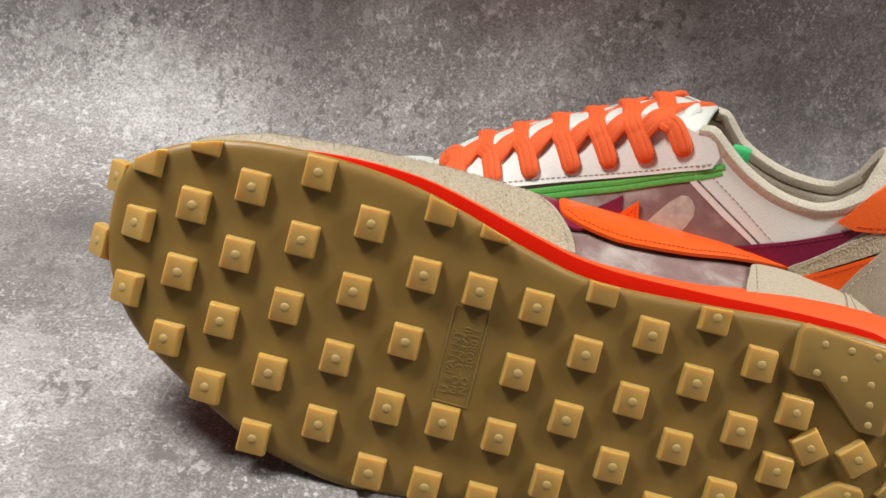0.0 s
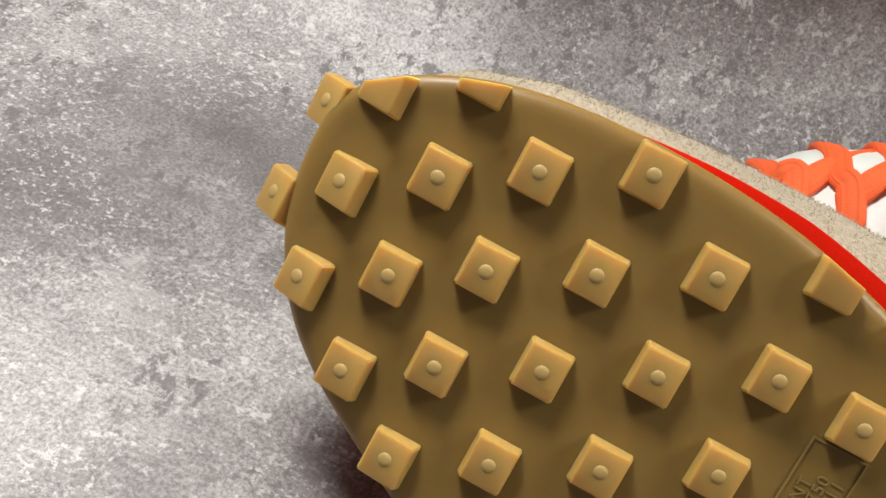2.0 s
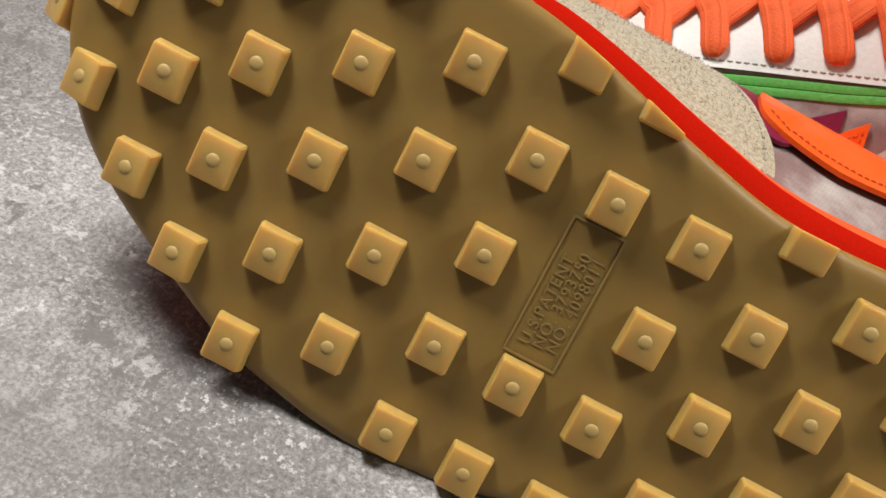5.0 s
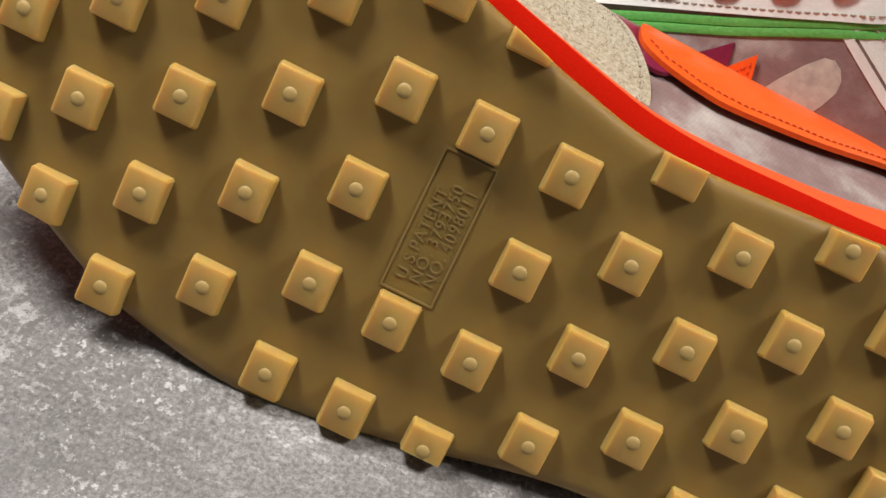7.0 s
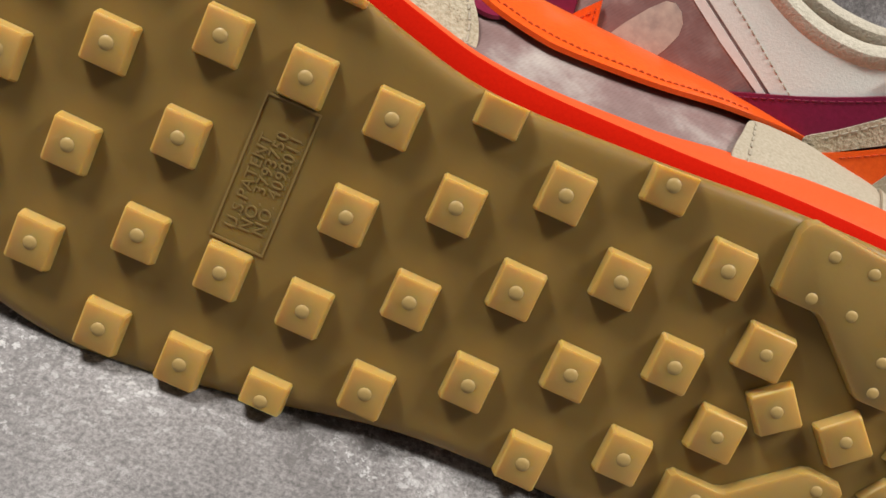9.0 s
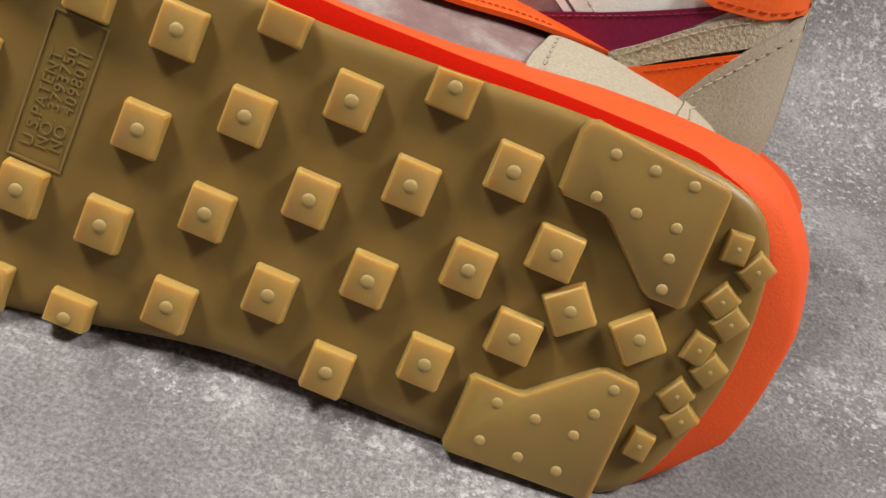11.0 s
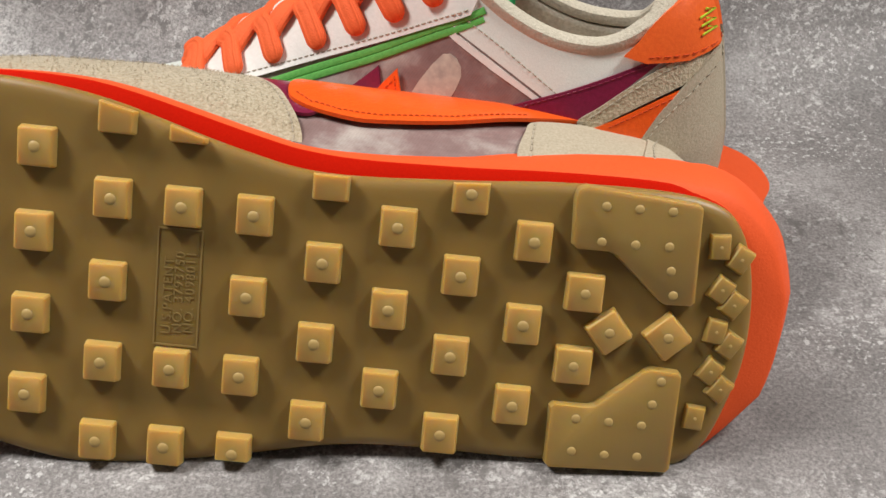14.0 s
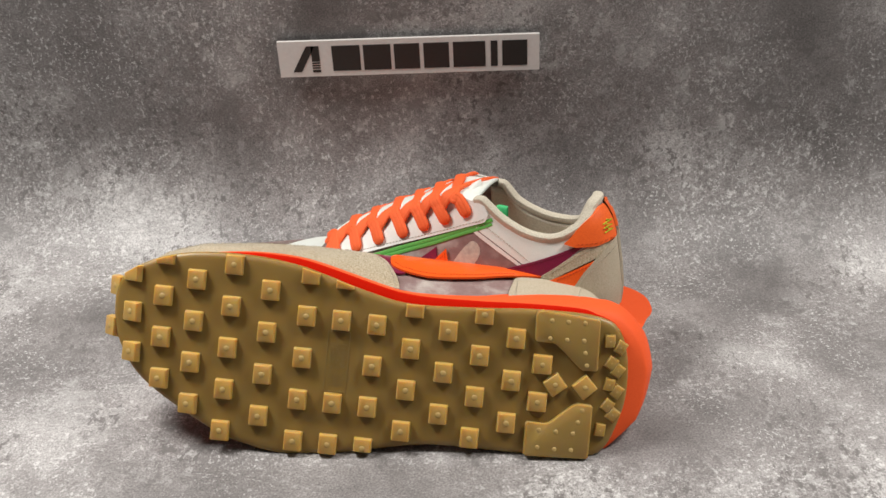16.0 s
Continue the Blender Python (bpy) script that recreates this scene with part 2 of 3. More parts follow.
# ---- lying shoe: sole towards the open side ----
TURN = radians(5.6)
S, U, OUT = Vector((1, 0, 0)), Vector((0, 0.4853, 0.87435)), Vector((0, -0.87435, 0.4853))
A, B = S * math.cos(TURN) - U * math.sin(TURN), S * math.sin(TURN) + U * math.cos(TURN)
LYING = Matrix.Translation((0, 0.00246, 0.00223)) @ Matrix((A, B, OUT)).transposed().to_4x4()
UP_B = B.z

OUTLINE = curve_points([(-266.5, 52.5, 0), (-262, 71.5, 0), (-238, 85, 0), (-205, 89.8, 0), (-165, 87.2, 0), (-123, 76, 0), (-97, 71.3, 0), (-60, 72.8, 0), (-25, 75.4, 0),
                        (9, 74.8, 0), (22.5, 67, 0), (28.4, 46, 0), (26.6, 20, 0), (13, -4.5, 0), (-28, -7, 0), (-80, -7.8, 0), (-118, -15.2, 0), (-142, -19.8, 0), (-163, -21.6, 0),
                        (-185, -18.2, 0), (-205, -11.6, 0), (-243, 10.2, 0), (-260.5, 30, 0)], 7, True)


def outward(loop, i):
    d = loop[(i + 1) % len(loop)] - loop[i - 1]
    return Vector((-d.y, d.x, 0)).normalized()


NORMALS = [outward(OUTLINE, i) for i in range(len(OUTLINE))]


def toe_bend(a):
    return -1.6 * max(0.0, (-236 - a) / 30) ** 2


def rest(p):
    """Local metres from local millimetres, kept above the floor."""
    q = Vector(p) * MM
    low = (LYING @ q).z - (FLOOR + 0.0004)
    if low < 0:
        q.y -= low / UP_B
    return q


def ring_at(c, grow):
    return [rest((p.x + n.x * grow(p), p.y + n.y * grow(p), c + toe_bend(p.x))) for p, n in zip(OUTLINE, NORMALS)]


def bevel(p):
    """How far the foam's front bevel stands out past the rubber."""
    if p.x > 12:
        return float(np.interp(p.y, [-5, 5, 20, 46, 60, 68, 75], [0, 3.0, 9.4, 10.4, 7.4, 4.4, 2.6]))
    if p.y > 30:
        return float(np.interp(p.x, [-262, -215, -190, -165, -130, -100, -60, -30, 12], [-2.5, -1.0, 1.2, 3.2, 4.8, 5.0, 3.6, 2.6, 2.2]))
    return float(np.interp(p.x, [-262, -200, -80, 0, 12], [-2.5, -3.5, -4.5, -2.0, 0.0]))


def flare(p):
    """How far the foam's outer side stands out past its bevel."""
    if p.x > 12:
        return float(np.interp(p.y, [-5, 10, 20, 46, 62, 70, 75], [0, 1.0, 3.2, 6.2, 7.6, 7.2, 6.4]))
    return float(np.interp(p.x, [-165, -130, -100, -60, -30, 12], [0, 0.5, 1.1, 2.4, 4.4, 6.4])) if p.y > 30 else 0.0


def top_edge(a):
    """The upper edge of the rubber across the sole at a."""
    return float(np.interp(a, [-260, -250, -238, -221, -205, -185, -165, -143, -123, -109, -97, -60, -25, 9, 22], [73, 80, 85, 88.6, 89.8, 89.3, 87.2, 82, 76, 72.6, 71.3, 72.8, 75.4, 74.8, 67]))


def lug_mesh(size, high, cut=None, spin=0.0, squash=1.11, corner=0.45):
    """A square rubber lug with chamfered shoulders; cut(x, y) may pull a corner back to the edge of the sole."""
    bm = bmesh.new()
    half, loops = size / 2, []
    for c, grow in ((-high - 1.2, 0.5), (-high, 0.45), (-0.7, 0.08), (-0.22, -0.06), (0, -0.36)):
        r, loop, k = half + grow, [], corner
        for sx, sy in ((1, 1), (-1, 1), (-1, -1), (1, -1)):
            ends = [(sx * r, sy * (r - k)), (sx * (r - k), sy * r)]
            for x, y in ends if sx * sy > 0 else ends[::-1]:
                y *= squash
                x, y = x * math.cos(spin) - y * math.sin(spin), x * math.sin(spin) + y * math.cos(spin)
                if cut:
                    x, y = cut(x, y)
                loop.append((x * MM, y * MM, c * MM))
        loops.append(loop)
    rings(loops, True, True, True, bm)
    return bm


NUBS = {}


def add_nub(x, y, nub, parent):
    """A low round dome on a lug; domes of one size share their mesh."""
    if nub not in NUBS:
        dome = [[(nub * r * math.cos(e) * MM, nub * r * math.sin(e) * MM, (nub * h - 0.03) * MM) for e in (k * math.pi / 6 for k in range(12))]
                for r, h in ((1.0, 0.0), (0.88, 0.10), (0.7, 0.19), (0.46, 0.25), (0.18, 0.28))]
        ob = part("nub", rings(dome, True, True, True), NUB, parent)
        NUBS[nub] = ob.data
    else:
        ob = new("nub", NUBS[nub])
        ob.parent = parent
    ob.matrix_local = pose(x * MM, y * MM, 0)


def plate_mesh(poly, high):
    bm, loops = bmesh.new(), []
    pts = [Vector((x, y)) for x, y in poly]
    mid = sum(pts, Vector((0, 0))) / len(pts)
    fine = []
    for i, p in enumerate(pts):
        for q in (pts[i - 1], pts[(i + 1) % len(pts)]):
            fine.append(p + (q - p).normalized() * 1.1)
    for c, inset in ((-high - 1.2, -0.5), (-high, -0.4), (-0.7, 0.0), (-0.25, 0.15), (0, 0.7)):
        loops.append([rest((*(p - (p - mid).normalized() * inset), c)) for p in fine])
    rings(loops, True, True, True, bm)
    return bm


def upper_b(a, c):
    """The lying shoe's upward side wall: its height across the sole at length a and depth c."""
    foot = float(np.interp(a, [-262, -236, -205, -165, -123, -90, -42, 5, 25, 40], [70, 86, 90, 88, 80.5, 77, 78, 79.5, 72, 52]))
    wide = float(np.interp(a, [-262, -245, -225, -190, -157, -118, -87, -48, -24, -3, 7, 22, 38], [72, 84, 90.5, 94.0, 95.0, 94, 93.2, 92.6, 91, 88, 84, 74, 52]))
    deep = float(np.interp(a, [-262, -200, -120, -40, 30], [14, 24, 30, 34, 36]))
    t = max(0.0, (-c - 16) / deep)
    if t < 1:
        return foot + (wide - foot) * math.sin(t * math.pi / 2) ** 1.1
    back = min(1.0, (t - 1) / 1.3)
    return wide - 42 * (1 - math.sqrt(max(0.0, 1 - back * back)))


def on_upper(a, c, off):
    """off millimetres outside the upper's side wall."""
    tuck = 3.0 * max(0.0, (c + 23) / 10)
    return rest((a, upper_b(a, c) - tuck + off * 0.93, c + off * 0.3))


def lying_shoe():
    shoe = empty("sneaker", LYING, "cream and orange sneaker lying on its side with gum sole exposed", "shoe", "pair of sneakers")
    loops = [ring_at(c, lambda p, g=g: g) for c, g in ((-3.5, -5.6), (-3.56, -3.3), (-3.9, -1.7), (-4.6, -0.6), (-5.7, 0.0), (-7.4, 0.0), (-8.4, -0.9), (-8.5, -8))]
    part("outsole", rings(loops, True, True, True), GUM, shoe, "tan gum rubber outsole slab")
    loops = [ring_at(c, lambda p, k=k, f=f, e=e: bevel(p) * k + flare(p) * f + e) for c, k, f, e in
             ((-7.6, 0.0, 0.0, -6.0), (-7.7, 0.1, 0.0, -0.6), (-9.2, 0.93, 0.0, 0.0), (-9.6, 1.0, 0.05, 0.0), (-10.2, 1.0, 0.16, 0.1), (-16, 1.0, 0.6, 0.2), (-22, 1.0, 0.95, 0.2), (-24.6, 1.0, 1.0, 0.0), (-26.2, 1.0, 0.8, -1.4), (-27, 0.6, 0.3, -8))]
    midsole = part("midsole", rings(loops, True, True, True), FOAM, shoe, "bright orange foam midsole with flared heel")
    # red layer on the bevel, running out at the heel
    strip = []
    for p, n in zip(OUTLINE, NORMALS):
        if p.y > 50 and p.x > -232:
            w = bevel(p) * float(np.interp(p.x, [-232, -200, 0, 24], [1, 1, 0.95, 0.1])) + 0.12
            strip.append((p.x, [rest((p.x + n.x * g, p.y + n.y * g, c)) for g, c in ((-1.2, -7.2), (min(w - 0.5, -0.2), -7.35), (w - 0.2, -8.95), (w, -9.2), (w, -9.9), (-1.2, -9.9))]))
    part("red_layer", rings([loop for _, loop in sorted(strip)], True, True, True), RED, midsole, "red layer beside the gum rubber")

    # inner shell of the upper
    bm, cols = bmesh.new(), []
    for k in range(64):
        a = -258 + (28 + 258) * k / 63
        tall = float(np.interp(a, [-258, -235, -190, -120, -60, 28], [22, 40, 52, 66, 80, 84]))
        col = []
        for j in range(15):
            c = -15 - tall * j / 14
            col.append(rest((a, upper_b(a, c) - 1.0, c)))
        low = float(np.interp(a, [-258, -200, -120, -30, 28], [35, -4, -8, 2, 14]))
        for j in range(8):
            c = -15 - tall * (1 - j / 7)
            col.append(rest((a, low, c)))
        cols.append(col)
    part("lining", rings(cols, True, True, True), SHEER, shoe, "sheer pale nylon side panel")

    toe = smooth_poly([(-256, -12), (-230, -12), (-195, -13), (-150, -14), (-116, -14), (-107, -15.5), (-106, -19), (-112, -29), (-119, -38), (-135, -50), (-165, -52), (-200, -47), (-235, -37), (-252, -25)])
    guard = part("toe_guard", panel_mesh(toe, on_upper, 0, 1.3), SUEDE, shoe, "cream hairy suede toe guard")
    # the suede's raised fibres
    rnd, bm = random.Random(4), bmesh.new()
    for k in range(5200):
        a, c = rnd.uniform(-256, -105), -rnd.uniform(12, 52)
        low = float(np.interp(a, [-256, -235, -200, -165, -135, -119, -112, -106], [-20, -36, -46, -51, -49, -37, -28, -18]))
        if c < low:
            continue
        p, tip = on_upper(a, c, 1.2), on_upper(a + rnd.uniform(-1, 1), c + rnd.uniform(-0.9, 0.9), 1.2 + rnd.uniform(0.5, 1.2))
        w = Vector((rnd.uniform(-1, 1), rnd.uniform(-0.2, 0.2), rnd.uniform(-1, 1))).normalized() * 0.11 * MM
        bm.faces.new([bm.verts.new(q) for q in (p - w, p + w, tip)])
    part("nap", bm, SUEDE, guard, "fine raised suede fibres", False)
    line = [(p[0], p[1]) for p in smooth_poly([(-109, -17), (-109, -20), (-114, -29), (-121, -38)], 4)][:13]
    part("stitching", stitch_mesh(line, on_upper, 1.3), THREAD, shoe)
    heel = smooth_poly([(-41, -16), (-20, -16), (4, -16), (7, -22), (3, -34), (-2, -45), (-18, -40.5), (-36, -36.5), (-40, -30)])
    part("heel_guard", panel_mesh(heel, on_upper, 0, 1.4), COUNTER, shoe, "cream suede heel guard")
    part("stitching", stitch_mesh([(-38.5, -17), (-38, -26), (-37, -35)], on_upper, 1.4), THREAD, shoe)
    cap = smooth_poly([(-4, -16), (12, -16), (27, -18), (26, -30), (14, -42), (2, -46), (-2, -34)])
    part("heel_cap", panel_mesh(cap, on_upper, 0.6, 1.6), COUNTER, shoe, "cream suede heel cap")
    part("stitching", stitch_mesh([(-2, -17), (-0.5, -32), (3, -44)], on_upper, 2.2), THREAD, shoe)
    plum = smooth_poly([(-125, -38), (-120, -29), (-113, -26.5), (-104, -27), (-96, -40), (-108, -56), (-122, -50)])
    part("side_stripe", panel_mesh(plum, on_upper, 0, 1.0), PLUM, shoe, "burgundy leather stripe under the orange one")
    stripe = smooth_poly([(-113, -33), (-108, -28.5), (-98, -26.5), (-84, -26.5), (-62, -29.5), (-40, -36), (-20, -42), (2, -49), (4, -56), (-30, -60), (-70, -60), (-100, -56), (-112, -44)])
    part("side_stripe", panel_mesh(stripe, on_upper, 1.0, 1.3), ORANGE, shoe, "glossy orange leather side stripe")
    part("stitching", stitch_mesh([(-110.5, -33), (-106, -30), (-97, -28.4), (-84, -28.4), (-62, -31.4), (-40, -38)], on_upper, 2.3, 1.8, 1.2, 0.4), ORANGE_THREAD, shoe)

    # raised patent panel
    bm = bmesh.new()
    x0, x1, y0, y1 = -142.5, -129.5, 17.2, 51.8
    for u0, v0, u1, v1 in ((x0, y0, x1, y0 + 0.5), (x0, y1 - 0.5, x1, y1), (x0, y0 + 0.5, x0 + 0.5, y1 - 0.5), (x1 - 0.5, y0 + 0.5, x1, y1 - 0.5)):
        loops = [[(x * MM, y * MM, c * MM) for x, y in ((u0, v0), (u1, v0), (u1, v1), (u0, v1))] for c in (-4.0, -3.2)]
        rings(loops, True, True, True, bm)
    panel = part("moulded_panel", bm, MOULDED, shoe, "faint moulded patent frame", False)
    for line, words in enumerate(("U.S.PATENT", "NO. 3793750", "NO. 4098011")):
        font = bpy.data.curves.new("moulded_text", "FONT")
        font.body, font.size, font.extrude, font.space_character = words, 3.9 * MM, 0.24 * MM, 1.12
        ob = new("moulded_text", font)
        bpy.context.view_layer.update()
        me = bpy.data.meshes.new_from_object(ob.evaluated_get(bpy.context.evaluated_depsgraph_get()))
        bpy.data.objects.remove(ob)
        me.transform(Matrix(((0, -1, 0, (-137.6 + 3.15 * line) * MM), (1, 0, 0, (20.5 + 0.4 * line) * MM), (0, 0, 1, -3.5 * MM), (0, 0, 0, 1))))
        me.materials.append(MOULDED)
        ob = new("moulded_text", me)
        ob.parent = panel

    for poly, nubs in (([(-26.2, 73.2), (-24, 75.6), (9.6, 73.2), (10.9, 44.5), (1.8, 44.2), (-13.8, 57.8), (-25.2, 57.8)],
                        [(-17.4, 70.4), (-8.1, 70.5), (1.2, 70.7), (-17.5, 60.3), (-8, 60.4), (1.5, 60.8), (2.9, 54), (4.4, 47.1)]),
                       ([(-26.1, 12.1), (-13.9, 12.1), (0.4, 25), (10.1, 24.6), (10.4, -5.4), (-25.8, -7.2)],
                        [(4.5, 21.7), (2.8, 14.7), (-18.5, 8.3), (-9, 8.2), (0.6, 8.1), (-18.6, -1.6), (-9, -1.8), (0.5, -1.4)])):
        plate = part("heel_plate", plate_mesh(poly, 3.0), HALF_LIT_GUM, shoe)
        for x, y in nubs:
            add_nub(x, y, 1.4, plate)

    # lugs in staggered columns: length, first one across, how many
    plain = None
    columns = [((-255.1, 28.4), (-257.4, 74.2), 3), ((-236.9, 14.9), (-238.2, 85.8), 4), ((-219.2, 2.0), (-219.5, 73.2), 4), ((-198.9, -11.4), (-198.7, 83.7), 5),
               ((-177.8, -0.8), (-177.0, 71.2), 4), ((-156.8, -13.0), (-154.9, 82.6), 5), ((-136.9, -12.9), (-135.0, 81.8), 5), ((-116.9, -13.0), (-115.2, 57.7), 4),
               ((-96.1, -1.1), (-94.4, 69.7), 4), ((-75.9, 10.7), (-74.7, 58.4), 3), ((-57.1, -0.9), (-55.1, 69.9), 4), ((-37.2, 9.9), (-36.2, 58.1), 3)]
    for col, (low, high, count) in enumerate(columns):
        for k in range(count):
            a, b = (p + (q - p) * k / (count - 1) for p, q in zip(low, high))
            if col == 6 and k == 2:
                continue
            edge = top_edge(a) - b
            if edge < 6.6:
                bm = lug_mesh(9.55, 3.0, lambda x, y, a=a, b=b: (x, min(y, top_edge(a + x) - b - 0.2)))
                ob = part("lug", bm, LIT_GUM, shoe)
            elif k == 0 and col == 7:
                ob = part("lug", lug_mesh(9.55, 3.0, lambda x, y: (x, max(y, -1.8))), LIT_GUM, shoe)
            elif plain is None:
                plain = ob = part("lug", lug_mesh(9.55, 3.0), LIT_GUM, shoe)
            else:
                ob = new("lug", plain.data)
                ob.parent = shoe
            tip = 26 if a < -250 else 9 if k == 0 and a < -215 else 0
            ob.matrix_local = pose(a * MM, b * MM, (toe_bend(a) * 0.9 - tip * 0.05) * MM, 0, -tip, 0)
            if edge > 2.5:
                add_nub(0, 0, 1.7, ob)
    for a, b, lean in ((-269.6, 41.0, 44), (-268.2, 64.5, 42)):
        ob = new("lug", plain.data)
        ob.parent = shoe
        ob.matrix_local = pose(a * MM, b * MM, -9.0 * MM, 0, -lean, 0)
        add_nub(0, 0, 1.7, ob)
    for a, b, size, spin in ((-20.2, 45.0, 10.2, 0), (-21, 23.6, 10.2, 0), (-12, 34.4, 9.6, 40), (4.8, 34.6, 9.8, 44)):
        ob = part("lug", lug_mesh(size, 3.0, None, radians(spin), 1.0), LIT_GUM, shoe)
        ob.matrix_local = pose(a * MM, b * MM, 0)
        add_nub(0, 0, 1.5, ob)
    for a, b, spin in ((16.4, 61.8, 4), (22.6, 58.8, -28), (18.4, 49.6, -30), (22.4, 45.6, -32), (18.5, 37.4, -8), (22.9, 33.8, -30), (18.6, 25.6, -32), (22.0, 20.6, -34), (15.9, 11.3, -4)):
        bm = lug_mesh(5.2, 2.2, None, radians(spin), 1.25, 0.25)
        ob = part("heel_lug", bm, HALF_LIT_GUM, shoe)
        ob.matrix_local = pose(a * MM, b * MM, -1.2 * MM)
        add_nub(0, 0, 0.6, ob)
    return shoe


lying_shoe()

# ---- standing shoe behind it, toe turned away, leaning back a little ----
YAW, LEAN = radians(18), radians(10)
AX = Vector((-math.cos(YAW), math.sin(YAW), 0))
SIDE = Vector((-math.sin(YAW), -math.cos(YAW), 0))
LAT = SIDE * math.cos(LEAN) + Vector((0, 0, 1)) * math.sin(LEAN)
TALL = Vector((0, 0, 1)) * math.cos(LEAN) - SIDE * math.sin(LEAN)
STANDING = Matrix.Translation((0.052, 0.087, 0.007)) @ Matrix((AX, LAT, TALL)).transposed().to_4x4()


def heel_back(z):
    return float(np.interp(z, [20, 36, 44, 60, 76, 85, 91, 95.5], [22, 21, 21.5, 24.5, 28, 31, 35, 39]))


def rim(x):
    """Height of the upper's top edge along the shoe, rounded in the dip of the collar."""
    if 47 < x < 99:
        return sum(edge_height(x + d) for d in (-5, -3, -1, 1, 3, 5)) / 6
    return edge_height(x)


def edge_height(x):
    return float(np.interp(x, [0, 38, 40, 43, 48, 55, 66, 77, 91, 104, 111, 126, 147, 174, 205, 214, 230, 262, 280, 287],
                           [95.5, 95.5, 90, 84, 79, 74.5, 73.5, 75, 81, 91, 89, 91, 80, 66.5, 49.5, 38, 27, 18, 14, 11]))


def half_width(x, z):
    low = float(np.interp(x, [0, 30, 60, 110, 160, 210, 250, 275, 287], [30, 32, 34, 36, 40, 44, 40, 26, 4]))
    high = float(np.interp(x, [0, 30, 60, 104, 125, 160, 205, 230, 262, 280, 287], [22, 25, 27, 25, 18, 15, 13, 16, 14, 8, 2]))
    top, foot = rim(x), 24.0
    t = min(1.0, max(0.0, (z - foot) / max(8.0, top - foot)))
    w = low + (high - low) * t ** 1.7
    d = x - heel_back(z)
    return w * math.sqrt(max(0.0, 1 - (1 - min(1.0, max(0.0, d / 42))) ** 2))


def toe_in(x):
    """The last curves inwards towards the toe."""
    return 22 * max(0.0, (x - 150) / 137) ** 1.6


def on_side(x, z, off, side=1):
    x = max(x, heel_back(z))
    near = min(1.0, max(0.0, (x - heel_back(z)) / 14))
    return Vector(((x - off * (1 - near)) * MM, (side * (half_width(x, z) + off) + toe_in(x)) * MM, z * MM))


def on_far(x, z, off):
    """The inner side, whose collar sits a little lower."""
    p = on_side(x, z, off, -1)
    p.z -= 0.006 * min(1.0, max(0.0, (115 - x) / 20)) * min(1.0, max(0.0, (x - 40) / 12)) * max(0.0, (z - 40) / 40)
    return p


def wall_mesh(x0, x1, surface, off=0.0, inset=0.0):
    cols = []
    for k in range(72):
        x = x0 + (x1 - x0) * k / 71
        top = rim(x) - inset
        cols.append([surface(x, 22 + (top - 22) * j / 16, off) for j in range(17)])
    return rings(cols, False)


def solid(ob, thick):
    m = ob.modifiers.new("thickness", "SOLIDIFY")
    m.thickness, m.offset = thick, 0
    return ob


